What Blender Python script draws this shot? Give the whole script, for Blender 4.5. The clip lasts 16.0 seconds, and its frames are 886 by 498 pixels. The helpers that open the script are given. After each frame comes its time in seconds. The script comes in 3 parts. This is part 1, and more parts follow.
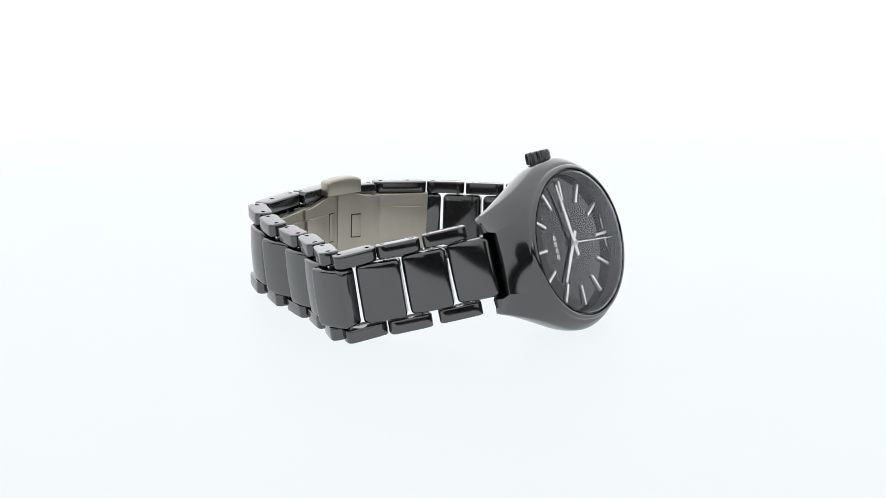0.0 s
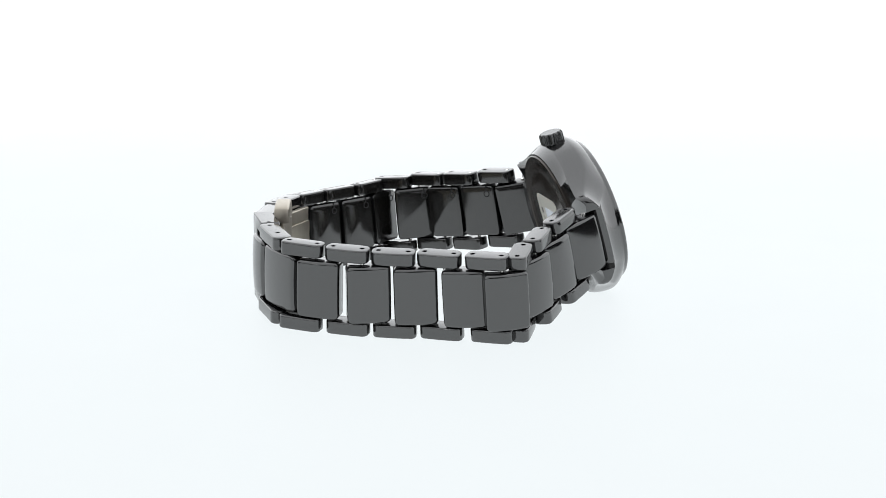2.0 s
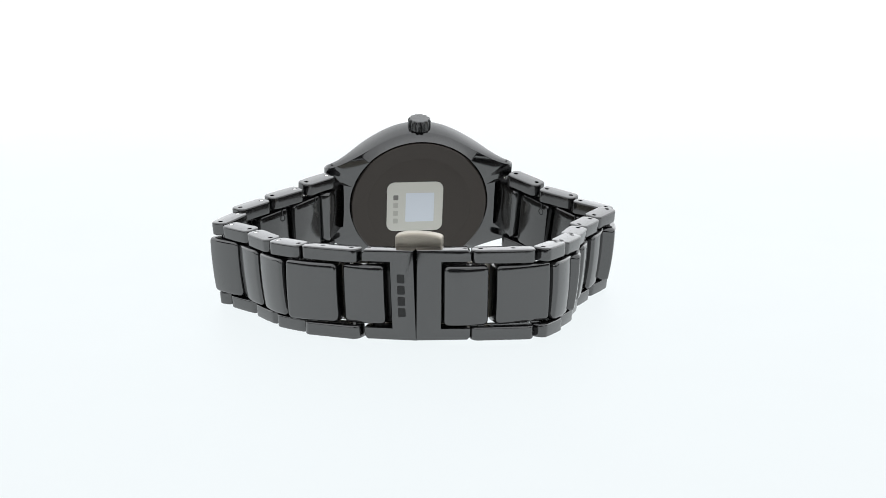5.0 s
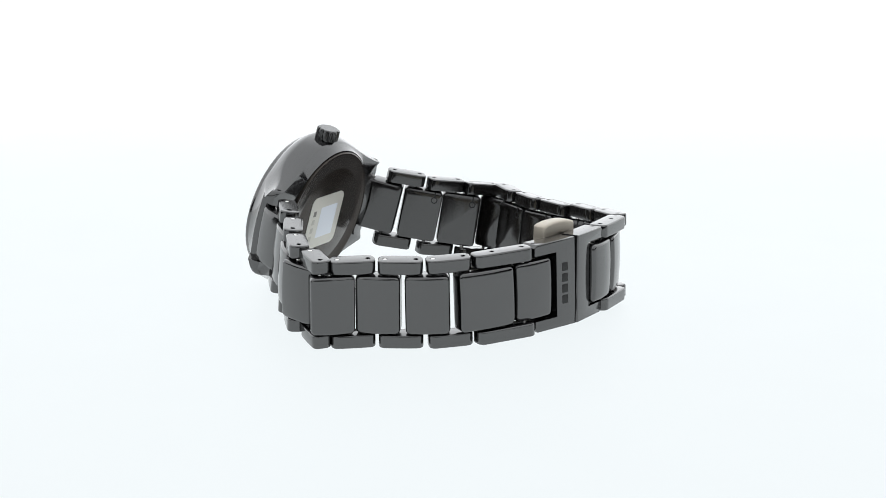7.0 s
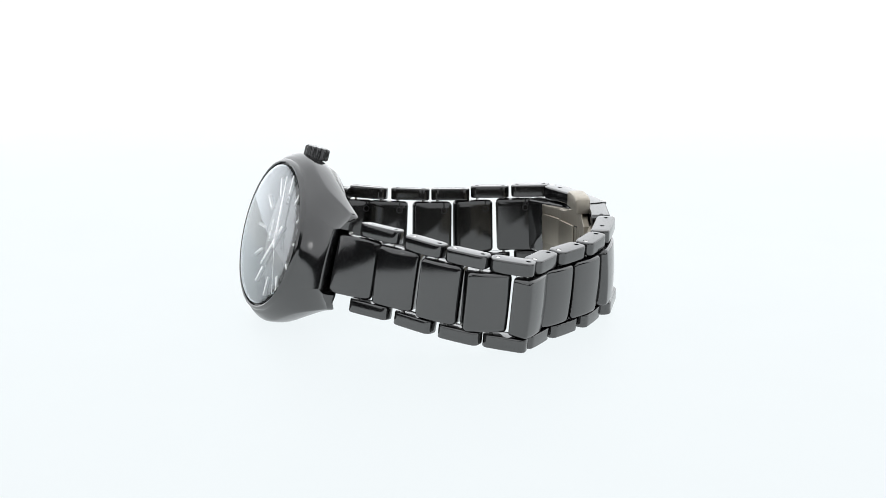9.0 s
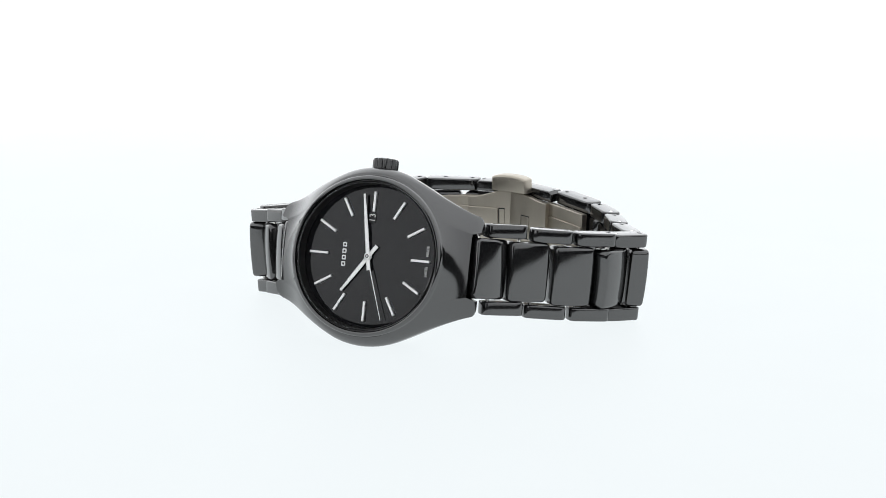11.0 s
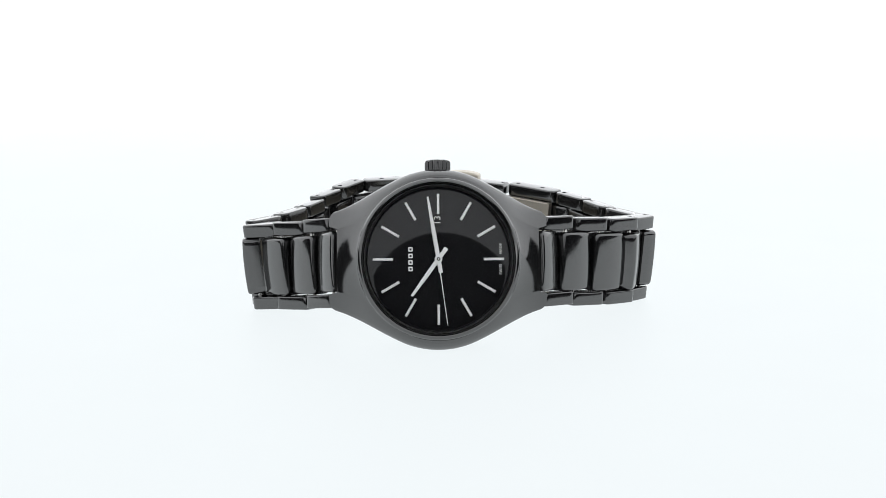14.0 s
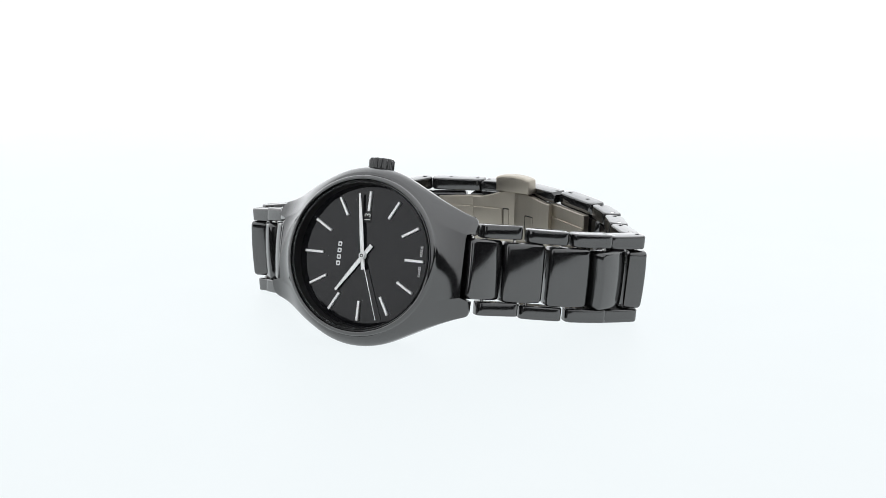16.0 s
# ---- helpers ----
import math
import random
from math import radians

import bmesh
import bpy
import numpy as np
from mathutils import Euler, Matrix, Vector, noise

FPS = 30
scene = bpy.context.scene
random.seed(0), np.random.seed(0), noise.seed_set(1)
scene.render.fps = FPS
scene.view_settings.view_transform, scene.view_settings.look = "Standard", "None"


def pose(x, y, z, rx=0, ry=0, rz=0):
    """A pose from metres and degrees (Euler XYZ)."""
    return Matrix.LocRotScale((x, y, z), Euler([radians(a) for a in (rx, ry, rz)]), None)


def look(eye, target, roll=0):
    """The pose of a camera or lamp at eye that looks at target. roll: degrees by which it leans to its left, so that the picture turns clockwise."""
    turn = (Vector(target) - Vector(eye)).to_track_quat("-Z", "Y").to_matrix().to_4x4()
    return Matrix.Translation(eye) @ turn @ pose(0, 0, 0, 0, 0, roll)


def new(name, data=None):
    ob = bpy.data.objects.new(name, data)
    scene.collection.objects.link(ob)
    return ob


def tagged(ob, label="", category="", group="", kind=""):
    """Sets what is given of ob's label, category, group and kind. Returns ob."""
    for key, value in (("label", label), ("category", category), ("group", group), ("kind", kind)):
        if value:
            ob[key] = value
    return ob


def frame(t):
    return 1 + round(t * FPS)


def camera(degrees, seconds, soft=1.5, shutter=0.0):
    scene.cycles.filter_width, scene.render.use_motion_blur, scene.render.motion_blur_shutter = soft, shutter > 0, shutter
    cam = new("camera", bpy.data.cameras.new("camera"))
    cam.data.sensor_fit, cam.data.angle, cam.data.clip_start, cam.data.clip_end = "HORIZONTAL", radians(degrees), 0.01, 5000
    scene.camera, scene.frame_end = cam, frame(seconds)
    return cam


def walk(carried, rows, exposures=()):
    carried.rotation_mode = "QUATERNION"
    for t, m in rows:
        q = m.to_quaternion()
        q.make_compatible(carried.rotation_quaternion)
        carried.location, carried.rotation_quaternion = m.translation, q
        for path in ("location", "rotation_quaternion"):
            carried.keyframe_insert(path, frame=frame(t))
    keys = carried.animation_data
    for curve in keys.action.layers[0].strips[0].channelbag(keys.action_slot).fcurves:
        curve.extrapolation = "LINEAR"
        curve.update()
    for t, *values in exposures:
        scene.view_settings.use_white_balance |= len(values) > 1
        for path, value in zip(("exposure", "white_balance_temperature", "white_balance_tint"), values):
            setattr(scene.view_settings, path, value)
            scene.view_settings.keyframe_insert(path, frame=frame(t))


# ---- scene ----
cam = camera(26.66, 16.0, soft=0.6)
EYE = (0.00154, -0.31140, 0.08254)
VIEW = pose(*EYE, 90 - 13.31, 0, 0)
walk(cam, [(0.0, VIEW), (16.0, VIEW)])

# ---- light: a shooting table with a glowing surface inside a white glowing light tent ----
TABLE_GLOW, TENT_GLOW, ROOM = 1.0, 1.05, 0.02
world = bpy.data.worlds.new("room")
scene.world = world
world.use_nodes = True
world.node_tree.nodes["Background"].inputs[0].default_value = (0.9, 0.95, 1.0, 1)
world.node_tree.nodes["Background"].inputs[1].default_value = ROOM
scene.view_settings.exposure = 0.0

MM = 0.001
TAU = 2 * math.pi


# ---- materials ----
def material(name, base, rough=0.5, metal=0.0, ior=1.5, grain=0.0, scale=400.0, stretch=(1, 1, 1), bump=0.0,
             glow=0.0, glow_colour=(1, 1, 1), clear=0.0):
    m = bpy.data.materials.new(name)
    m.use_nodes = True
    nt = m.node_tree
    b = nt.nodes["Principled BSDF"]
    b.inputs["Base Color"].default_value = (*base, 1)
    b.inputs["Roughness"].default_value = rough
    b.inputs["Metallic"].default_value = metal
    b.inputs["IOR"].default_value = ior
    b.inputs["Transmission Weight"].default_value = clear
    if glow:
        b.inputs["Emission Color"].default_value = (*glow_colour, 1)
        b.inputs["Emission Strength"].default_value = glow
    if grain or bump:
        co = nt.nodes.new("ShaderNodeTexCoord")
        mp = nt.nodes.new("ShaderNodeMapping")
        mp.inputs["Scale"].default_value = stretch
        n1 = nt.nodes.new("ShaderNodeTexNoise")
        n1.inputs["Scale"].default_value = scale
        n1.inputs["Detail"].default_value = 4
        n2 = nt.nodes.new("ShaderNodeTexNoise")
        n2.inputs["Scale"].default_value = scale * 0.12
        mix = nt.nodes.new("ShaderNodeMath")
        mix.operation = "ADD"
        nt.links.new(co.outputs["Object"], mp.inputs["Vector"])
        nt.links.new(mp.outputs["Vector"], n1.inputs["Vector"])
        nt.links.new(co.outputs["Object"], n2.inputs["Vector"])
        nt.links.new(n1.outputs["Fac"], mix.inputs[0])
        nt.links.new(n2.outputs["Fac"], mix.inputs[1])
        if grain:
            ramp = nt.nodes.new("ShaderNodeMapRange")
            ramp.inputs["From Min"].default_value = 0.6
            ramp.inputs["From Max"].default_value = 1.4
            ramp.inputs["To Min"].default_value = max(0.01, rough - grain)
            ramp.inputs["To Max"].default_value = rough + grain
            nt.links.new(mix.outputs[0], ramp.inputs["Value"])
            nt.links.new(ramp.outputs["Result"], b.inputs["Roughness"])
        if bump:
            bp = nt.nodes.new("ShaderNodeBump")
            bp.inputs["Strength"].default_value = bump
            bp.inputs["Distance"].default_value = 0.00002
            nt.links.new(mix.outputs[0], bp.inputs["Height"])
            nt.links.new(bp.outputs["Normal"], b.inputs["Normal"])
    return m


CERAMIC = material("black_ceramic", (0.005, 0.005, 0.0053), 0.11, 0, 2.05, grain=0.025, scale=300)
CERAMIC_IN = material("ceramic_inner_face", (0.005, 0.0046, 0.0042), 0.15, 0, 1.85, grain=0.04, scale=900)
SATIN = material("satin_steel", (0.88, 0.88, 0.87), 0.42, 0.95, grain=0.05, scale=1500)
STEEL = material("polished_steel", (0.72, 0.71, 0.69), 0.14, 1.0, grain=0.05, scale=700)
BRUSHED = material("brushed_steel", (0.41, 0.375, 0.32), 0.42, 1.0, grain=0.1, scale=1500, stretch=(1, 1, 0.05), bump=0.25)
CROWN = material("crown_coating", (0.012, 0.012, 0.0125), 0.2, 0, 1.75, grain=0.06, scale=1500)
BACK = material("caseback_coating", (0.045, 0.038, 0.033), 0.16, 0.6, grain=0.04, scale=900)
DIAL = material("black_dial", (0.007, 0.007, 0.008), 0.03, 0, 1.5)
PRINT = material("silver_print", (0.75, 0.75, 0.75), 0.5, 0.0, grain=0.03, scale=3000)
WHITE_PRINT = material("white_print", (0.75, 0.75, 0.74), 0.55, grain=0.03, scale=3000)
ENGRAVED = material("engraving", (0.006, 0.006, 0.006), 0.5, grain=0.05, scale=3000)
# black that stands in for the shade inside bores and notches
HOLE = material("dark_bore", (0.004, 0.004, 0.004), 0.6, grain=0.05, scale=3000)


def crystal_material():
    """Anti-reflection coated sapphire: clear face on, glossy at a low angle."""
    m = bpy.data.materials.new("sapphire_crystal")
    m.use_nodes = True
    nt = m.node_tree
    nt.nodes.clear()
    out = nt.nodes.new("ShaderNodeOutputMaterial")
    mix = nt.nodes.new("ShaderNodeMixShader")
    clear = nt.nodes.new("ShaderNodeBsdfTransparent")
    gloss = nt.nodes.new("ShaderNodeBsdfGlossy")
    gloss.inputs["Roughness"].default_value = 0.0
    gloss.inputs["Color"].default_value = (0.87, 0.91, 0.94, 1)
    slant = nt.nodes.new("ShaderNodeLayerWeight")
    slant.inputs["Blend"].default_value = 0.5
    steep = nt.nodes.new("ShaderNodeMath")
    steep.operation = "POWER"
    steep.inputs[1].default_value = 5.0
    gain = nt.nodes.new("ShaderNodeMath")
    gain.operation, gain.use_clamp = "MULTIPLY", True
    gain.inputs[1].default_value = 3.4
    nt.links.new(slant.outputs["Facing"], steep.inputs[0])
    nt.links.new(steep.outputs[0], gain.inputs[0])
    nt.links.new(gain.outputs[0], mix.inputs[0])
    nt.links.new(clear.outputs[0], mix.inputs[1])
    nt.links.new(gloss.outputs[0], mix.inputs[2])
    nt.links.new(mix.outputs[0], out.inputs["Surface"])
    return m


GLASS = crystal_material()
STICKER = material("sticker_film", (0.56, 0.55, 0.50), 0.35, 0.25, grain=0.06, scale=1500)
STICKER_INK = material("sticker_ink", (0.16, 0.15, 0.14), 0.5, grain=0.05, scale=1500)
STICKER_FAINT = material("sticker_faint_ink", (0.42, 0.41, 0.37), 0.5, grain=0.05, scale=1500)
STICKER_PALE = material("sticker_pale_print", (0.66, 0.70, 0.76), 0.45, grain=0.05, scale=1500)
TABLE = material("glowing_acrylic", (0.03, 0.03, 0.03), 0.5, ior=1.1, glow=TABLE_GLOW, glow_colour=(0.82, 0.88, 0.9), grain=0.05, scale=60)


def grade_table_glow():
    """White painted as glow into the acrylic's surface: cooler in front, more neutral towards the rear."""
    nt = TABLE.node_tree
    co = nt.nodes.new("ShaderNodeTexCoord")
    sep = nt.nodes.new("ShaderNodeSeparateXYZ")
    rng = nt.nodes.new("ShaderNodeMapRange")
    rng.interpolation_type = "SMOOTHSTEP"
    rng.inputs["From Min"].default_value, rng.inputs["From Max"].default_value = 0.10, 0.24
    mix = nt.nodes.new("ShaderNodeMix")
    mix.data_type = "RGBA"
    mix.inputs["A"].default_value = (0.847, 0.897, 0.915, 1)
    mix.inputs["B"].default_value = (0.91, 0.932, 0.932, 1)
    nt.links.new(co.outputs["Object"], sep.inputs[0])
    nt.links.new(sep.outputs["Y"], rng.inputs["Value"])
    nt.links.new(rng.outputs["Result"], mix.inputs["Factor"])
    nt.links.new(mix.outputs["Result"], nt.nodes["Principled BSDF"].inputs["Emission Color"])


grade_table_glow()
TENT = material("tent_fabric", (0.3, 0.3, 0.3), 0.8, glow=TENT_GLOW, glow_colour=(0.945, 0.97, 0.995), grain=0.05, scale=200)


def grade_tent_glow():
    """Light graded into the fabric's own emission: strongest at the rear, fading towards the opening."""
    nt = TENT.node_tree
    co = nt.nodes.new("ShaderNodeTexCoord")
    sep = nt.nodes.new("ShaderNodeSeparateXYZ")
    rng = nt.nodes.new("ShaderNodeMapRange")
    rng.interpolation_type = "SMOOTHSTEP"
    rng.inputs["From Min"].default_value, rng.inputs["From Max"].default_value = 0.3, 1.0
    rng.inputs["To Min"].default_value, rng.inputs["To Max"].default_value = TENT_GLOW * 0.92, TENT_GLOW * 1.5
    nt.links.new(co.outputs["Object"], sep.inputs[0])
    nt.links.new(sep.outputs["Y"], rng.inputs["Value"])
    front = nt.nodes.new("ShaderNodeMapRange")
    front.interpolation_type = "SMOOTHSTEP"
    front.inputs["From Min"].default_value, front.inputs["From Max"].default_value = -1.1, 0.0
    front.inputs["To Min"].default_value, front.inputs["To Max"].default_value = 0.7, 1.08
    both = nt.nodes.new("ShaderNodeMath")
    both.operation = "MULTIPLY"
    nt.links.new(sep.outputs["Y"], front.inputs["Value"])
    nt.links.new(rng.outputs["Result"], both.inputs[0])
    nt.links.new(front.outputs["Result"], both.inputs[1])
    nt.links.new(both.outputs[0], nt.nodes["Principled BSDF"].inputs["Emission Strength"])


grade_tent_glow()
LAMP_FACE = material("lamp_face", (0.7, 0.7, 0.7), 0.5, glow=1.45, grain=0.05, scale=200)
LAMP_DOT = material("lamp_dot", (0.8, 0.8, 0.8), 0.4, glow=2.6, grain=0.05, scale=200)
ROOM_FLOOR = material("studio_floor", (0.05, 0.05, 0.05), 0.7, grain=0.1, scale=20)
MATT_BLACK = material("matt_black", (0.006, 0.006, 0.006), 0.6, grain=0.05, scale=600)


# ---- helpers of this scene ----
def finish(ob, bm, mat, sharp=35.0):
    bmesh.ops.recalc_face_normals(bm, faces=bm.faces)
    bm.to_mesh(ob.data)
    bm.free()
    ob.data.materials.append(mat)
    for p in ob.data.polygons:
        p.use_smooth = True
    ob.data.set_sharp_from_angle(angle=radians(sharp))
    return ob


def part(name, bm, mat, parent=None, label="", m=None, sharp=35.0):
    ob = new(name, bpy.data.meshes.new(name))
    finish(ob, bm, mat, sharp)
    ob.parent = parent
    if m is not None:
        ob.matrix_basis = m
    return tagged(ob, label) if label else ob


def again(ob, name, parent, m):
    """Another object on the same mesh."""
    c = new(name, ob.data)
    c.parent = parent
    c.matrix_basis = m
    return c


def offset(loop, d):
    """A closed loop of 2D points (counter-clockwise) moved inwards by d."""
    n, out = len(loop), []
    for i in range(n):
        a, b, c = Vector(loop[i - 1]), Vector(loop[i]), Vector(loop[(i + 1) % n])
        e1, e2 = (b - a).normalized(), (c - b).normalized()
        nrm = Vector((-(e1.y + e2.y), e1.x + e2.x))
        nrm.normalize()
        out.append(tuple(b + nrm * d))
    return out


def densify(loop, step=0.6):
    """The loop with further points on its long edges."""
    out = []
    for i, a in enumerate(loop):
        b = loop[(i + 1) % len(loop)]
        n = max(1, math.ceil(math.dist(a, b) / step))
        out += [(a[0] + (b[0] - a[0]) * k / n, a[1] + (b[1] - a[1]) * k / n) for k in range(n)]
    return out


def ring(bm, pts):
    return [bm.verts.new(p) for p in pts]


def bridge(bm, r1, r2):
    n = len(r1)
    for i in range(n):
        bm.faces.new((r1[i], r1[(i + 1) % n], r2[(i + 1) % n], r2[i]))


def slab(loop, z0, z1, bev, holes=(), hole_r=0.0, hole_depth=0.0, bm=None):
    """The loop (x, y) drawn out from z0 up to z1, with rounded rims; round bores in the top face."""
    bm = bm or bmesh.new()
    steps = [(1.0, 0.0), (0.45, 0.12), (0.12, 0.45), (0.0, 1.0)]
    rings = []
    for ins, up in steps:
        rings.append(ring(bm, [(x, y, z0 + up * bev) for x, y in offset(loop, ins * bev)]))
    for ins, up in reversed(steps):
        rings.append(ring(bm, [(x, y, z1 - up * bev) for x, y in offset(loop, ins * bev)]))
    for a, b in zip(rings, rings[1:]):
        bridge(bm, a, b)
    bm.faces.new(list(reversed(rings[0])))
    if not holes:
        bm.faces.new(rings[-1])
        return bm
    top = rings[-1]
    edges = [bm.edges.get((top[i], top[(i + 1) % len(top)])) for i in range(len(top))]
    for hx, hy in holes:
        rim = ring(bm, [(hx + hole_r * math.cos(TAU * k / 14), hy + hole_r * math.sin(TAU * k / 14), z1) for k in range(14)])
        low = ring(bm, [(v.co.x, v.co.y, z1 - hole_depth) for v in rim])
        bridge(bm, rim, low)
        bm.faces.new(low)
        edges += [bm.edges.get((rim[i], rim[(i + 1) % 14])) for i in range(14)]
    bmesh.ops.triangle_fill(bm, use_beauty=True, use_dissolve=False, edges=edges)
    return bm


def rounded(x0, y0, x1, y1, r, n=5):
    """A rectangle with round corners; r: one radius or four (from x1 y0 on, counter-clockwise)."""
    rs = r if isinstance(r, tuple) else (r,) * 4
    out = []
    for (cx, cy, a0), q in zip(((x1, y0, -90), (x1, y1, 0), (x0, y1, 90), (x0, y0, 180)), rs):
        sx, sy = (-1 if cx == x1 else 1), (-1 if cy == y1 else 1)
        for k in range(n + 1):
            a = radians(a0 + 90 * k / n)
            out.append((cx + sx * q + q * math.cos(a), cy + sy * q + q * math.sin(a)))
    return out


def bulged(half, y0, y1, bulge, r_out, r_in, n=5):
    """A link's section: flat inside at y0, gently domed outside at y1."""
    pts = densify(rounded(-half, y0, half, y1, (r_in, r_out, r_out, r_in), n), 0.5)
    return [(x, y + (bulge * (1 - (x / half) ** 2) if y > (y0 + y1) / 2 else 0)) for x, y in pts]


def turned(profile, n=48, bm=None, close=True):
    """A profile of (radius, z) turned about z."""
    bm = bm or bmesh.new()
    rings = [ring(bm, [(r * math.cos(TAU * k / n), r * math.sin(TAU * k / n), z) for k in range(n)]) for r, z in profile]
    for a, b in zip(rings, rings[1:]):
        bridge(bm, a, b)
    if close:
        bm.faces.new(list(reversed(rings[0])))
        bm.faces.new(rings[-1])
    return bm


def scaled(bm, k=MM):
    bmesh.ops.scale(bm, vec=(k, k, k), verts=bm.verts)
    return bm


def words(text, size, name, mat, parent, m, depth=0.01):
    cu = bpy.data.curves.new(name, "FONT")
    cu.body, cu.size, cu.extrude, cu.align_x, cu.align_y = text, size * MM, depth * MM, "CENTER", "CENTER"
    tmp = bpy.data.objects.new(name, cu)
    me = bpy.data.meshes.new_from_object(tmp)
    bpy.data.objects.remove(tmp)
    ob = new(name, me)
    me.materials.append(mat)
    ob.parent, ob.matrix_basis = parent, m
    return ob


# ---- the setting ----
def setting():
    # table top, its unseen rear widened so that the crystal mirrors it bright
    bm = bmesh.new()
    loop = [(-0.27, -0.28), (0.27, -0.28), (0.29, 0.0), (0.72, 0.3), (0.6, 0.85), (-0.6, 0.85), (-0.72, 0.3), (-0.29, 0.0)]
    slab(loop, -0.008, 0.0, 0.002, bm=bm)
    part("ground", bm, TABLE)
    tagged(bpy.data.objects["ground"], "white translucent acrylic shooting table, its surface glow graded from front to rear", "table", kind="structure")
    # the tent's dome, out of view, glowing for the watch to mirror
    bm = bmesh.new()
    rings = []
    for j in range(18):
        pts = []
        for k in range(64):
            p = TAU * k / 64
            # the rim is raised in front and more at the sides to mirror dark, the rear hangs down to the table
            open_ = max(0.0, min(1.0, (0.25 - math.sin(p)) / 0.2))
            side = max(0.0, min(1.0, (abs(math.cos(p)) - 0.75) / 0.2))
            low = -2.2 + (9.5 + 7.0 * side) * open_
            a = radians(low + (90 - low) * j / 18)
            pts.append((1.1 * math.cos(a) * math.cos(p), 1.1 * math.cos(a) * math.sin(p), 1.1 * math.sin(a)))
        rings.append(ring(bm, pts))
    for a, b in zip(rings, rings[1:]):
        bridge(bm, a, b)
    tip = bm.verts.new((0, 0, 1.1))
    for k in range(64):
        bm.faces.new((rings[-1][k], rings[-1][(k + 1) % 64], tip))
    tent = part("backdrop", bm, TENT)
    tagged(tent, "unseen white fabric light tent above the table, its glow graded brighter to the rear", "light tent", kind="structure")
    # black disc added behind the eye for the dark round opening mirrored in the crystal
    bm = turned([(64, 0), (67, 2), (67, 22), (64, 24)], 64)
    stand = tagged(new("dark_disc_stand"), "added black post with a round matt black disc facing the watch", "camera stand")
    stand.matrix_basis = pose(0.016, EYE[1] - 0.045, -0.74)
    part("dark_disc", scaled(bm), MATT_BLACK, stand, "added round matt black disc that the crystal mirrors", pose(0, 0.029, 0.814, 80, 0, 4))
    # a round cluster lamp in front of the tent's fabric, off to one side
    d = Vector((math.sin(radians(-33.2)) * math.cos(radians(14.2)), -math.cos(radians(-33.2)) * math.cos(radians(14.2)), math.sin(radians(14.2))))
    lamp = tagged(new("cluster_lamp"), "round white lamp with a cluster of small bright lights", "lamp")
    lamp.matrix_basis = look(tuple(d * 0.98 + Vector((0, -0.03, 0.01))), (0, -0.03, 0.01))
    part("housing", scaled(turned([(48, 8), (51, 4), (51, -2), (47, -3)], 48)), LAMP_FACE, lamp)
    proto = None
    for r, n in ((0, 1), (15, 6), (30, 12), (43, 18)):
        for k in range(n):
            m = pose(r * MM * math.cos(TAU * k / n), r * MM * math.sin(TAU * k / n), -0.003)
            if proto:
                again(proto, "light", lamp, m)
            else:
                proto = part("light", scaled(turned([(5.2, 0), (5.2, -3), (3.8, -5)], 12)), LAMP_DOT, lamp, "", m)
    # the post added under the disc
    bm = slab(rounded(-18, -14, 18, 14, 4), 0, 760, 2)
    part("post", scaled(bm), MATT_BLACK, stand)
    # dark floor of the room below the table, and the table's foot
    bm = slab(rounded(-3.0, -3.0, 3.0, 3.0, 0.2), -0.75, -0.74, 0.002)
    tagged(part("floor", bm, ROOM_FLOOR), "dark grey studio floor below the table", "floor", kind="structure")
    bm = slab(rounded(-0.2, -0.1, 0.2, 0.3, 0.03), -0.74, -0.008, 0.004)
    tagged(part("table_foot", bm, MATT_BLACK), "black box foot carrying the glowing table top", "table foot", kind="structure")


setting()

# ---- the watch ----
watch = tagged(new("wristwatch"), "black ceramic wristwatch with a link bracelet lying on its side", "watch")

WIDTH, SIDE, THICK = 14.4, 2.15, 3.5           # bracelet width, outer link width, link thickness
IN_FACE, OUT_FACE = -1.75, 1.35                # inner and outer faces from the pin line
LINK, PITCH_PIN = 7.0, 4.8                    # outer link length and its pin spacing

# bracelet halves, from the case to the clasp: x, y, z of the upper rim, heading of the outer face, slope, lean
HALF_12 = [(-17.69, -16.96, 17.75, -134.4, -11.7, 6.9), (-22.95, -11.95, 16.12, -123.5, -8.0, 5.6),
           (-28.45, -7.65, 14.84, -116.8, -8.6, 0.7), (-29.00, -1.97, 14.52, 144.5, -2.0, -7.0),
           (-25.30, 4.80, 14.40, 149.5, 0.1, -7.0), (-22.65, 11.60, 14.39, 157.5, 0.4, -6.5),
           (-20.44, 18.53, 14.82, 152.0, 1.8, -5.0), (-16.89, 25.07, 15.30, 148.2, 3.0, -1.0)]
HALF_6 = [(20.01, -16.00, 18.29, -48.7, -5.9, 7.4), (25.76, -10.78, 16.97, -54.5, -6.5, 4.7),
          (31.29, -5.88, 15.97, -47.3, -5.5, 1.9), (34.78, 0.11, 14.90, -35.1, -5.5, -1.5),
          (32.69, 5.82, 14.55, 40.8, 0.5, -6.5), (28.73, 12.06, 14.52, 30.5, 0.0, -6.5),
          (24.52, 18.12, 14.73, 44.0, 2.5, -4.4)]


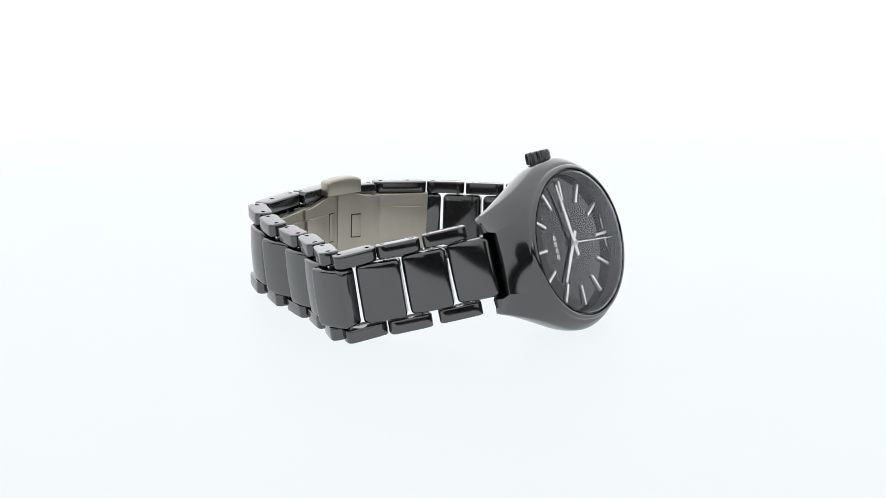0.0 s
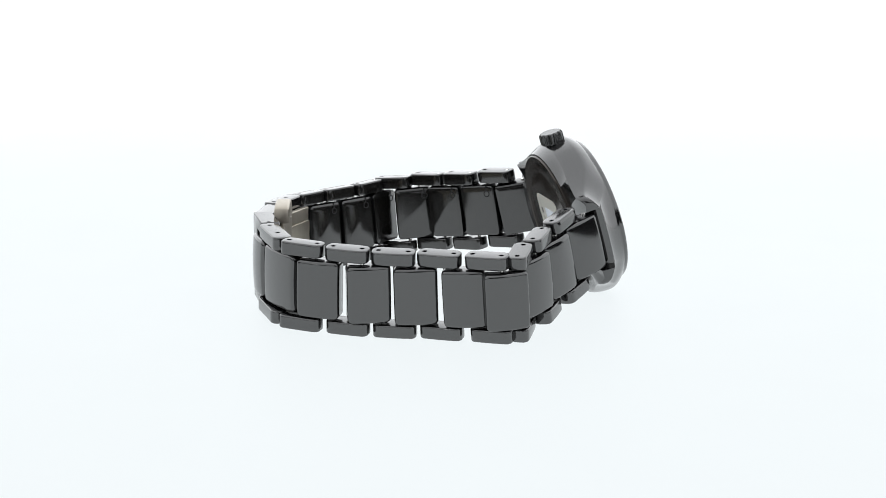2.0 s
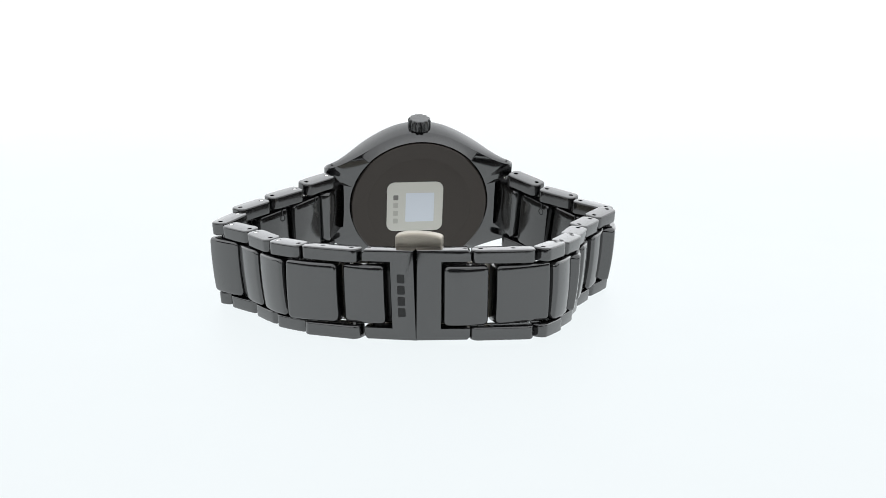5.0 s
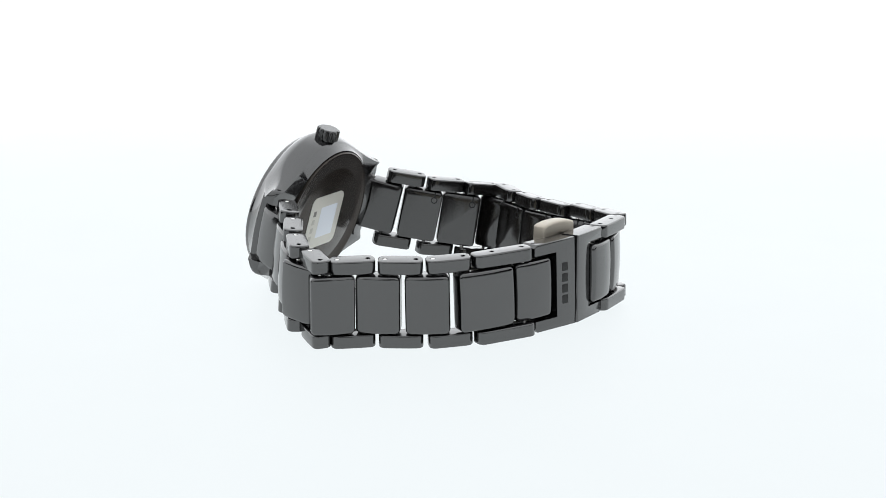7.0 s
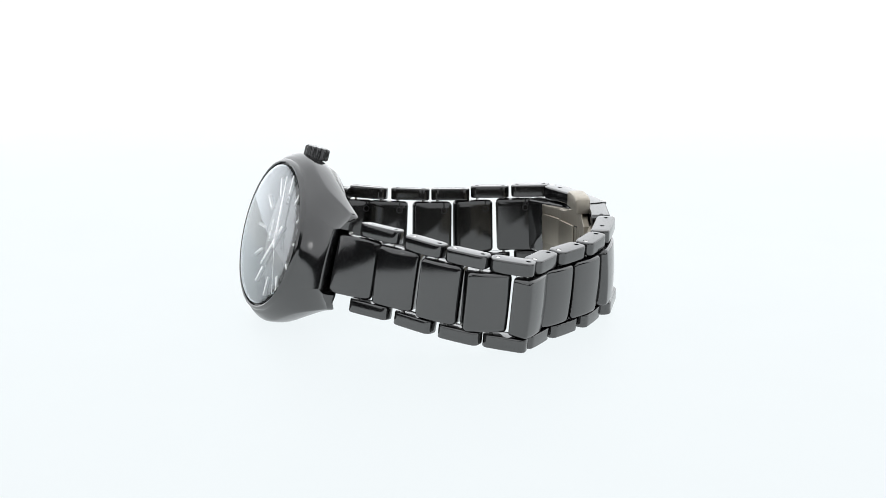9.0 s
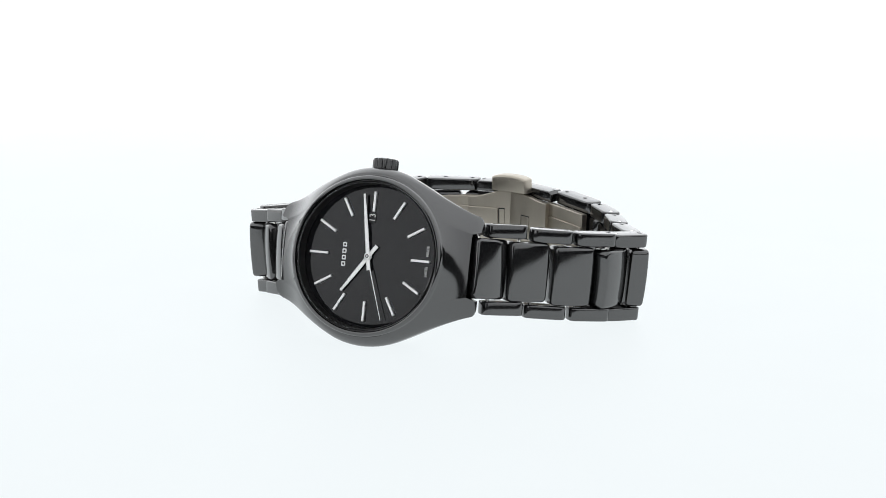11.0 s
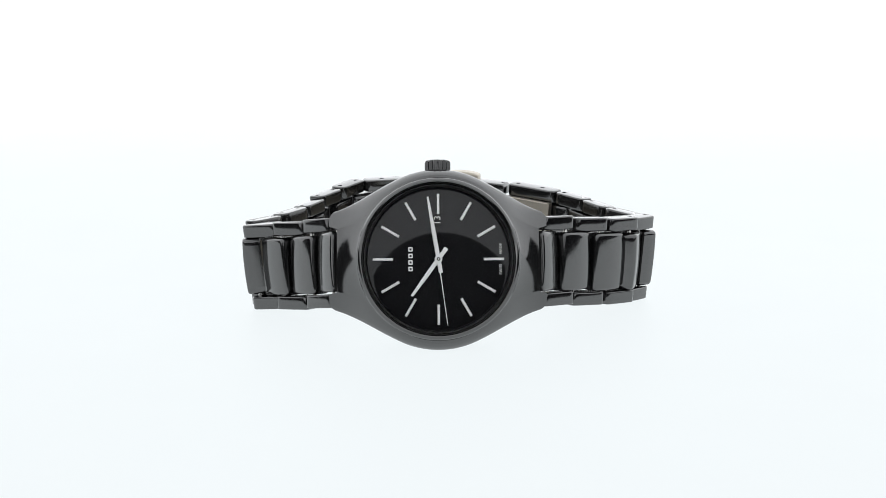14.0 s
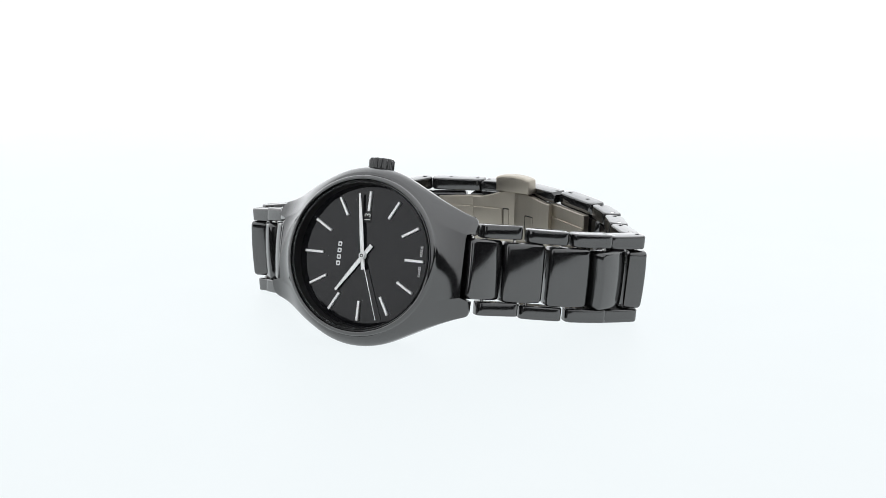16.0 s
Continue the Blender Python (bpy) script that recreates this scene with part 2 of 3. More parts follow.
def link_pose(x, y, z, head, slope, lean, run):
    """A link's frame: x along the bracelet, y outwards, z to the upper rim. run: +1 where the row goes clockwise."""
    o = Vector((math.cos(radians(head)), math.sin(radians(head)), 0))
    a = Vector((o.y, -o.x, 0)) * run
    a = (a * math.cos(radians(slope)) + Vector((0, 0, math.sin(radians(slope))))).normalized()
    down = Vector((0, 0, -1)) * math.cos(radians(lean)) + o * math.sin(radians(lean))
    up = -(down - a * down.dot(a)).normalized()
    ax = a * run
    out = up.cross(ax).normalized()
    m = Matrix((ax, out, up)).transposed().to_4x4()
    m.translation = Vector((x, y, z)) * MM
    return m


def side_mesh(length, pins):
    h = length / 2
    loop = bulged(h, IN_FACE, OUT_FACE, 0.12, 0.95, 1.2)
    return scaled(slab(loop, -SIDE, 0, 0.26, [(p, -0.1) for p in pins], 0.4, 0.5))


def centre_mesh(length):
    c = WIDTH - 2 * SIDE - 0.55
    bm, h, w = bmesh.new(), length / 2, c / 2
    outline = densify(rounded(-h, -w, h, w, 0.75, 5))

    def dome(x, z):
        return 0.42 * (1 - (x / h) ** 2) + 0.22 * (1 - (z / w) ** 2)

    def lay(ins, y, domed=0.0):
        return ring(bm, [(x, y + domed * dome(x, z), z) for x, z in offset(outline, ins)])

    y0, y1 = IN_FACE + 0.1, OUT_FACE - 0.1
    rings = [lay(0.5, y0), lay(0.15, y0 + 0.15), lay(0.0, y0 + 0.5), lay(0.0, y1 - 0.4, 1), lay(0.03, y1 - 0.2, 1), lay(0.12, y1 - 0.02, 1),
             lay(0.27, y1 + 0.09, 1), lay(0.5, y1 + 0.12, 1)]
    # domed outer face: the outline drawn in towards the middle
    for k in range(1, 8):
        f = 1 - k / 8
        pts = []
        for x, z in offset(outline, 0.5):
            x, z = x * f, z * f
            pts.append((x, y1 + 0.12 + dome(x, z), z))
        rings.append(ring(bm, pts))
    for a, b in zip(rings, rings[1:]):
        bridge(bm, a, b)
    bm.faces.new(rings[0])
    bm.faces.new(rings[-1])
    return scaled(bm)


def pin_mesh():
    return scaled(turned([(0.25, -WIDTH + 0.5), (0.3, -WIDTH + 0.7), (0.3, -0.75), (0.24, -0.6)], 10))


def pin_end_mesh():
    return scaled(turned([(0.34, -0.48), (0.34, -0.05), (0.28, 0.0), (0.05, 0.03)], 14))


def mid_pose(p1, p2, m1, m2):
    """A centre link's frame between two pins at the upper rim."""
    up = (m1.col[2].xyz + m2.col[2].xyz).normalized()
    ax = (p2 - p1).normalized()
    ax = (ax - up * ax.dot(up)).normalized()
    out = up.cross(ax)
    if out.dot(m1.col[1].xyz) + out.dot(m2.col[1].xyz) < 0:
        ax, out = -ax, -out
    m = Matrix((ax, out, up)).transposed().to_4x4()
    m.translation = (p1 + p2) / 2 - up * (WIDTH / 2 * MM)
    return m


side_proto, centre_proto, pin_proto, end_proto = [], [], [], []


def two_faced(ob):
    """The side towards the wrist is ground, not polished."""
    ob.data.materials.append(CERAMIC_IN)
    for p in ob.data.polygons:
        if p.normal.y < -0.7:
            p.material_index = 1
    return ob


def put(store, name, make, mat, m):
    if store:
        return again(store[0], name, watch, m)
    store.append(two_faced(part(name, make(), mat, watch, "", m)) if mat is CERAMIC else part(name, make(), mat, watch, "", m))
    return store[0]


def bracelet_half(rows, run, slid):
    """Outer links, their pins and the centre links between; returns the last outer link's frame and its far pin."""
    frames = [link_pose(*r, run) for r in rows]
    ends = []
    for m in frames:
        put(side_proto, "outer_link", lambda: side_mesh(LINK, (-PITCH_PIN / 2, PITCH_PIN / 2)), CERAMIC, m)
        low = m @ pose(0, 0, -(WIDTH) * MM) @ pose(0, 0, 0, 0, 180, 0)
        put(side_proto, "outer_link", None, CERAMIC, low)
        for s in (-1, 1):
            # the last pin of the turned half lies hidden inside the long link
            if not (run > 0 and s > 0 and m is frames[-1]):
                put(pin_proto, "pin", pin_mesh, STEEL, m @ pose(s * PITCH_PIN / 2 * MM, 0, 0))
        # in one half the pins towards the case end flush with the rim
        if run < 0:
            put(end_proto, "pin_end", pin_end_mesh, STEEL, m @ pose(PITCH_PIN / 2 * MM, -0.1 * MM, 0))
        ends.append((m @ Vector((-run * PITCH_PIN / 2 * MM, 0, 0)), m @ Vector((run * PITCH_PIN / 2 * MM, 0, 0))))
    for i in range(len(frames) - 1):
        m = mid_pose(ends[i][1], ends[i + 1][0], frames[i], frames[i + 1])
        # some links have slid a little towards the clasp
        m = m @ pose(run * slid.get(i, 0.0) * MM, 0, 0)
        put(centre_proto, "centre_link", lambda: centre_mesh(7.0), CERAMIC, m)
    return frames, ends


frames_12, ends_12 = bracelet_half(HALF_12, 1, {2: 0.9, 4: 0.3, 5: 0.4, 6: 0.8})
frames_6, ends_6 = bracelet_half(HALF_6, -1, {3: 0.5, 4: 0.3, 5: 0.4})

# long links beside the clasp
LONG = 10.1
long_12 = link_pose(-9.15, 28.55, 15.6, 97.0, 1.5, 0.5, 1)
long_6 = link_pose(17.60, 23.60, 15.2, 58.0, 2.5, 0.0, -1)


def long_links():
    for m, s in ((long_12, 1), (long_6, -1)):
        pins = (s * 3.6, -s * 1.6)
        top = part("long_outer_link", side_mesh(LONG, pins), CERAMIC, watch, "longer black ceramic outer link beside the clasp", m)
        again(top, "long_outer_link", watch, m @ pose(0, 0, -WIDTH * MM) @ pose(0, 0, 0, 180, 0, 0))
        # the inner pin of the turned half lies hidden inside its links
        for p in pins[:1] if s > 0 else pins:
            put(pin_proto, "pin", pin_mesh, STEEL, m @ pose(p * MM, 0, 0))
        # the centre link beside it, shifted towards the case
        part("long_centre_link", centre_mesh(9.4), CERAMIC, watch, "longer black ceramic centre link beside the clasp",
             m @ (pose(-3.05 * MM, -1.1 * MM, -WIDTH / 2 * MM, 0, 0, 14) if s > 0 else pose(3.3 * MM, 0, -WIDTH / 2 * MM)))


long_links()

# clasp cover: two halves that meet at a split
cover_12 = link_pose(0.25, 28.75, 15.75, 91.0, 0.5, 0.5, 1)
cover_6 = link_pose(8.55, 27.05, 15.5, 70.0, 2.0, 0.0, -1)
COVER = 8.5


def clasp():
    h, w = COVER / 2, WIDTH / 2
    for m, s in ((cover_12, -1), (cover_6, 1)):
        c = -h + 3.9
        loop = [(-h, -w), (h - 0.5, -w), (h, -w + 0.5), (h, -5.3), (c, -5.3), (c, 5.3), (h, 5.3), (h, w - 0.5), (h - 0.5, w), (-h, w)]
        if s < 0:
            loop = [(-x, y) for x, y in reversed(loop)]
        bm = slab(loop, IN_FACE, OUT_FACE + 0.1, 0.22)
        bmesh.ops.rotate(bm, matrix=Matrix.Rotation(radians(-90), 3, "X"), verts=bm.verts)
        half = part("clasp_cover", scaled(bm), CERAMIC, watch, "black ceramic clasp cover half framing a link", m @ pose(0, 0, -w * MM))
        # black plate added behind the framed link to keep its gaps dark
        bm = slab(rounded(c, -5.25, h - 0.3, 5.25, 0.2, 2) if s > 0 else rounded(-h + 0.3, -5.25, -c, 5.25, 0.2, 2), IN_FACE - 0.1, IN_FACE + 0.3, 0.08)
        bmesh.ops.rotate(bm, matrix=Matrix.Rotation(radians(-90), 3, "X"), verts=bm.verts)
        part("gap_backing", scaled(bm), CERAMIC_IN, half)
        # bores in the rim, painted as flat black discs for their shaded inside
        bm = scaled(turned([(0.34, -0.02), (0.36, 0.012), (0.3, 0.016)], 14))
        part("bore_disc", bm, HOLE, half, "", pose(s * 3.4 * MM, 0, w * MM))
        # the link framed by the cover
        put(centre_proto, "centre_link", None, CERAMIC, m @ pose(s * (3.4 if s < 0 else 4.1) * MM, (0.45 if s < 0 else -0.25) * MM, -w * MM) @ pose(0, 0, 0, 0, 0, -s * 4))
        if s > 0:
            # the maker's mark, four plain shapes
            for k in range(4):
                bm = scaled(slab(rounded(-0.62, -0.72, 0.62, 0.72, 0.2, 3), 0, 0.03, 0.01))
                part("mark", bm, ENGRAVED, half, "", pose((-h + 2.2) * MM, (OUT_FACE + 0.09) * MM, (-2.7 + 1.8 * k) * MM, -90, 0, 0))

    # folding blades inside the bracelet
    def blade(name, m, length, w0, w1, y, label):
        """A steel strip along x; its half width goes from w0 to w1."""
        pts, n = [], 10
        for k in range(n + 1):
            f = k / n
            g = f * f * (3 - 2 * f)
            pts.append((-length / 2 + length * f, -(w0 + (w1 - w0) * g)))
        loop = pts + [(x, -v) for x, v in reversed(pts)]
        bm = slab(loop, -0.55, 0.55, 0.15)
        bmesh.ops.rotate(bm, matrix=Matrix.Rotation(radians(-90), 3, "X"), verts=bm.verts)
        return part(name, scaled(bm), BRUSHED, watch, label, m @ pose(0, y * MM, -w * MM))

    y = -THICK / 2 - 0.75
    b1 = blade("clasp_blade", cover_12 @ pose(-0.6 * MM, 0, 0), 9.6, 4.4, 6.4, y, "brushed steel folding clasp blade")
    b2 = blade("clasp_blade", cover_6, 8.6, 6.4, 5.2, y, "brushed steel folding clasp blade")
    b3 = blade("clasp_blade", long_6 @ pose(-0.3 * MM, 0, 0), 10.2, 5.2, 5.2, y, "brushed steel folding clasp blade")
    b4 = blade("clasp_blade", long_12 @ pose(1.2 * MM, 0, 0), 8.4, 4.2, 4.6, y, "brushed steel folding clasp blade")
    # stepped middle strips on the blades, and notch frames: black plates for the shaded slots
    for b, x0, x1, hw in ((b3, -4.9, 5.0, 2.9), (b1, -4.6, 1.2, 2.6), (b4, -4.0, 4.0, 2.6)):
        bm = slab(rounded(x0, -hw, x1, hw, 0.3, 3), 0, 0.3, 0.1)
        bmesh.ops.rotate(bm, matrix=Matrix.Rotation(radians(90), 3, "X"), verts=bm.verts)
        part("strip", scaled(bm), BRUSHED, b, "", pose(0, -0.5 * MM, 0))
    for b, x0, x1, hw in ((b1, 1.25, 2.5, 2.7), (b2, -1.6, 0.4, 2.2)):
        for name, mat, g, d in (("notch", HOLE, 0.0, 0.05), ("tongue", BRUSHED, 0.2, 0.1)):
            bm = slab(rounded(x0 + g, -hw + g, x1 - g * 0.2, hw - g, 0.12, 3), 0, d, 0.02)
            bmesh.ops.rotate(bm, matrix=Matrix.Rotation(radians(90), 3, "X"), verts=bm.verts)
            part(name, scaled(bm), mat, b, "", pose(0, -0.53 * MM, 0))
    # push tabs at both rims
    for k, (z, flip, up) in enumerate(((-0.4, 0, 2.5), (-WIDTH + 0.4, 180, 1.1))):
        arc = [(-3.7, -0.6), (3.7, -0.6)] + [(3.7 * math.cos(radians(a)) , up - 0.75 + 0.75 * math.sin(radians(a))) for a in range(0, 181, 15)]
        bm = slab(arc, -1.25, 1.25, 0.45)
        bmesh.ops.rotate(bm, matrix=Matrix.Rotation(radians(90), 3, "X"), verts=bm.verts)
        m = link_pose(3.8, 25.3, 15.6, 78.0, 0.5, 0.0, 1) @ pose(0, 0, z * MM, 0, flip, 0)
        part("push_tab", scaled(bm), BRUSHED, watch, "rounded brushed steel push tab of the clasp", m)


clasp()

# ---- case ----
YAW, TILT = 3.2, 16.4
cx = Vector((math.cos(radians(YAW)), math.sin(radians(YAW)), 0))
cb = Vector((-math.sin(radians(YAW)), math.cos(radians(YAW)), 0))
cy = cb * math.sin(radians(TILT)) + Vector((0, 0, math.cos(radians(TILT))))
CASE = Matrix((cx, cy, cx.cross(cy))).transposed().to_4x4()
CASE.translation = Vector((1.74, -27.67, 13.78)) * MM + CASE.col[2].xyz * (1.7 * MM)

R_GLASS, R_BODY, X_END, X_HORN, BACK_Z = 11.65, 14.15, 15.9, 17.15, -7.8
NOTCH = math.atan2(4.95, X_END)
R_CREASE, LEAVE = 13.1, radians(45)


def half_width(x):
    """Half the case's width, along its length."""
    x = abs(x)
    if x < 5.0:
        return math.sqrt(R_BODY ** 2 - x * x)
    t = min((x - 5.0) / 12.1, 1.02)
    return ((2 * t ** 3 - 3 * t ** 2 + 1) * 13.237 + (t ** 3 - 2 * t ** 2 + t) * 12.1 * -0.4
            + (-2 * t ** 3 + 3 * t ** 2) * 7.6 + (t ** 3 - t ** 2) * 12.1 * -0.22)


def reach(phi):
    """The case outline's distance from the middle in a direction, out to the ends of the lug horns."""
    c, s = abs(math.cos(phi)), abs(math.sin(phi))
    lo, hi = 5.0, 20.0
    for _ in range(40):
        r = (lo + hi) / 2
        over = max(0.0, r * c - X_HORN + 1.1)
        inside = r * c <= X_HORN and r * s <= half_width(r * c) - 0.9 * (over / 1.1) ** 3
        lo, hi = (r, hi) if inside else (lo, r)
    return lo


def crease_reach(a):
    """The crease's distance from the middle: it runs round the bezel and flares out to the recess' corner."""
    return R_CREASE + 3.55 * (max(0.0, LEAVE - a) / (LEAVE - NOTCH)) ** 4


CREASE_X, CREASE_Y = np.array([(crease_reach(v) * math.cos(v), crease_reach(v) * math.sin(v)) for v in np.linspace(math.pi / 2, NOTCH, 200)]).T


def crease_at(x):
    return float(np.interp(abs(x), CREASE_X, CREASE_Y))


def upper_z(x, y, foot, top=-0.5):
    """The case's height seen from above: hollow from the bezel's foot to the lugs, and rolling off beyond the crease."""
    def hollow(y):
        r = math.hypot(x, y)
        v = (abs(x) / r) ** 1.5
        u = min(1.0, (r - foot) / (18.0 - foot))
        return top - v * 3.9 * (1 - (1 - u) ** 2) - (1 - v) * 0.3 * (r - foot)

    y, line, edge = abs(y), crease_at(x), half_width(x)
    if y <= line:
        return hollow(y)
    q, z = min(1.0, (y - line) / (edge - line)), hollow(line)
    # part of an ellipse, from a slope at the crease to upright at the edge
    s0 = 0.6
    roll = 1 - math.sqrt(max(0.0, 1 - (s0 + (1 - s0) * q) ** 2)) / math.sqrt(1 - s0 * s0)
    return z - 0.45 * (y - line) - 0.2 * (z - BACK_Z) * roll


def case_body():
    bm = bmesh.new()
    quarter = [radians(90) * k / 60 for k in range(61)] + [NOTCH - 0.001, NOTCH + 0.001] + [radians(v) for v in (20.2, 21.2, 22.2, 23.2, 24.2)]
    quarter = sorted(set(round(v, 5) for v in quarter))
    phis = sorted(set(round(q, 5) for v in quarter for q in (v, math.pi - v, math.pi + v, TAU - v) if q < TAU - 1e-6))
    whole = [reach(p) for p in phis]
    # the upper face ends in a tongue between the horns
    near = [min(r, X_END / max(abs(math.cos(p)), 0.01)) for r, p in zip(whole, phis)]
    outs = [n if math.atan2(abs(math.sin(p)), abs(math.cos(p))) < NOTCH else r for n, r, p in zip(near, whole, phis)]
    w = [abs(math.cos(p)) ** 3 for p in phis]

    def lay(fr, fz):
        return ring(bm, [(fr(i) * math.cos(p), fr(i) * math.sin(p), fz(i)) for i, p in enumerate(phis)])

    # groove round the crystal, then the slim bezel ring and the crease at its foot
    rows = [lay(lambda i, r=r: R_GLASS + r, lambda i, z=z: z) for r, z in
            ((0.02, -2.2), (0.02, -0.3), (0.2, -0.35), (0.24, 0.05), (0.36, 0.28), (0.55, 0.34), (0.8, 0.22), (0.98, -0.05), (1.04, -0.4))]
    foot = R_GLASS + 1.08

    fold = [math.atan2(abs(math.sin(p)), abs(math.cos(p))) for p in phis]
    crease = [min(crease_reach(max(a, NOTCH)), n - 0.1) for a, n in zip(fold, near)]
    # the horns' undersides rise towards their rounded tips
    back_z = [-5.8 - 2.3 * v + (1.1 * max(0.0, (r * math.cos(a) - 15.9) / 1.25) ** 2 if a > NOTCH else 0.0) for v, r, a in zip(w, outs, fold)]

    n = 12
    for k in range(n + 1):
        def far(i, k=k):
            return foot + (crease[i] - 0.03 - foot) * k / n
        rows.append(lay(far, lambda i, far=far: upper_z(far(i) * math.cos(phis[i]), far(i) * math.sin(phis[i]), foot)))
    # the flank: rounded from the crease out to the widest line, then in again to the back
    for k in range(13):
        def far(i, f=1 - (1 - k / 12) ** 2):
            return crease[i] + (outs[i] - crease[i]) * f
        rows.append(lay(far, lambda i, far=far: upper_z(far(i) * math.cos(phis[i]), far(i) * math.sin(phis[i]), foot)))
    rim_z = [upper_z(r * math.cos(p), r * math.sin(p), foot) for r, p in zip(outs, phis)]
    b0 = radians(62)
    rim_r = [o - (2.2 if a < NOTCH else 0.7 * (1 - 0.6 * v)) for o, a, v in zip(outs, fold, w)]
    for k in range(1, 9):
        a = b0 * k / 8
        f, g = (1 - math.cos(a)) / (1 - math.cos(b0)), math.sin(a) / math.sin(b0)

        def far(i, f=f, k=k):
            if fold[i] < NOTCH:
                return outs[i] - (0.08 if k == 1 else min(2.2, 0.5 * (k - 1)))
            return outs[i] - 0.7 * (1 - 0.6 * w[i]) * f
        rows.append(lay(far, lambda i, g=g: rim_z[i] + (back_z[i] - rim_z[i]) * g))
    # bevelled underside between the flanks and the case back
    rows.append(lay(lambda i: rim_r[i] - 0.15, lambda i: back_z[i] - 0.08 * (1 - w[i])))
    rows.append(lay(lambda i: 12.6 + 0.2 * w[i], lambda i: BACK_Z + 0.15))
    rows.append(lay(lambda i: 12.48, lambda i: BACK_Z + 0.2))
    rows.append(lay(lambda i: 12.2, lambda i: BACK_Z + 0.5))
    for a, b in zip(rows, rows[1:]):
        bridge(bm, a, b)
    bmesh.ops.remove_doubles(bm, verts=bm.verts, dist=0.002)
    body = part("case_body", scaled(bm), CERAMIC, watch, "rounded glossy black ceramic watch case", CASE, sharp=42)
    for sx in (-1, 1):
        # black discs painting the horns' shaded bores, and the bars that hold the first links
        bm = scaled(turned([(0.38, -0.1), (0.4, 0.012), (0.34, 0.016)], 14))
        part("bore_disc", bm, HOLE, body, "", pose(sx * 15.7 * MM, (half_width(15.7) - 0.05) * MM, -6.5 * MM, -90, 0, 0))
        bm = scaled(turned([(0.35, -5.0), (0.4, -4.8), (0.4, 4.8), (0.35, 5.0)], 12))
        part("spring_bar", bm, STEEL, body, "", pose(sx * 15.7 * MM, 0, -7.0 * MM, 90, 0, 0))


case_body()


def first_centre_links():
    """The centre links between the horns and the first outer links."""
    for sx, frames in ((-1, frames_12), (1, frames_6)):
        m1 = CASE @ pose(sx * 15.9 * MM, 7.2 * MM, -6.7 * MM)
        p1 = m1.translation
        m0 = frames[0]
        s = 1 if sx < 0 else -1
        p2 = m0 @ Vector((-s * PITCH_PIN / 2 * MM, 0, 0))
        mf = Matrix((cx, cx.cross(cy), cy)).transposed().to_4x4()
        m = mid_pose(p1, p2, mf, m0)
        m.translation += m.col[0].xyz * (0.6 * MM * s)
        put(centre_proto, "centre_link", None, CERAMIC, m)


first_centre_links()


def inner_marks():
    """Small engraved rings with a stem on the inner faces of the centre links."""
    proto = []
    for c in [o for o in watch.children if o.name.startswith("centre_link")][:14]:
        m = pose(2.0 * MM, (IN_FACE + 0.1) * MM, 3.2 * MM, 90, 0, 0)
        if proto:
            again(proto[0], "inner_mark", c, m)
            continue
        bm = turned([(0.62, -0.01), (0.62, 0.02), (0.42, 0.02), (0.42, -0.01)], 20, close=False)
        slab(rounded(-0.12, 0.6, 0.12, 1.5, 0.05, 2), -0.01, 0.02, 0.005, bm=bm)
        proto.append(part("inner_mark", scaled(bm), ENGRAVED, c, "", m))


inner_marks()


def caseback():
    bm = turned([(12.4, BACK_Z + 0.6), (12.38, BACK_Z - 0.05), (12.2, BACK_Z - 0.2), (11.75, BACK_Z - 0.22), (11.65, BACK_Z - 0.16), (9.6, BACK_Z - 0.17),
                 (9.5, BACK_Z - 0.14), (9.35, BACK_Z - 0.14), (9.25, BACK_Z - 0.17), (0.5, BACK_Z - 0.18)], 96)
    back = part("caseback", scaled(bm), BACK, watch, "dark coated round case back with a peel-off sticker", CASE)
    bm = scaled(slab(rounded(-5.1, -5.0, 5.1, 5.0, 1.4), -0.05, 0.05, 0.02))
    st = part("sticker", bm, STICKER, back, "silvery rounded square sticker", pose(0.8 * MM, -0.25 * MM, (BACK_Z - 0.22) * MM, 180, 0, 0))
    bm = scaled(slab(rounded(-2.6, -3.0, 2.6, 2.9, 0.2), 0.05, 0.075, 0.01))
    part("print_patch", bm, STICKER_PALE, st, "", pose(-0.9 * MM, 0.2 * MM, 0))
    for k in range(4):
        bm = scaled(slab(rounded(-0.45, -0.5, 0.45, 0.5, 0.1, 2), 0.05, 0.07, 0.01))
        part("print_bar", bm, STICKER_INK if k == 3 else STICKER_FAINT, st, "", pose(3.5 * MM, (2.9 - 1.6 * k) * MM, 0))


caseback()


def crown():
    n, bm = 12, bmesh.new()
    rings = []
    for y, r, cut in ((12.6, 1.1, 0), (13.7, 1.1, 0), (13.75, 1.85, 0), (13.95, 2.08, 0.36), (15.35, 2.08, 0.36), (15.65, 1.9, 0.2), (15.75, 1.6, 0.0)):
        pts = []
        for k in range(n * 8):
            a = TAU * k / (n * 8)
            q = r - cut * (0.5 + 0.5 * math.cos(n * a)) ** 1.5
            pts.append((q * math.cos(a), y, q * math.sin(a)))
        rings.append(ring(bm, pts))
    for a, b in zip(rings, rings[1:]):
        bridge(bm, a, b)
    bm.faces.new(rings[-1])
    part("crown", scaled(bm), CROWN, watch, "fluted black crown", CASE @ pose(0, 0, -4.3 * MM), sharp=30)


crown()


# ---- dial, pointers and crystal ----
def at_clock(minutes, r, z=0.0):
    """A place on the dial whose x axis points outwards; twelve lies towards -x and three towards +y."""
    a = TAU * minutes / 60
    return CASE @ pose(0, 0, z * MM, 0, 0, 180 - math.degrees(a)) @ pose(r * MM, 0, 0)


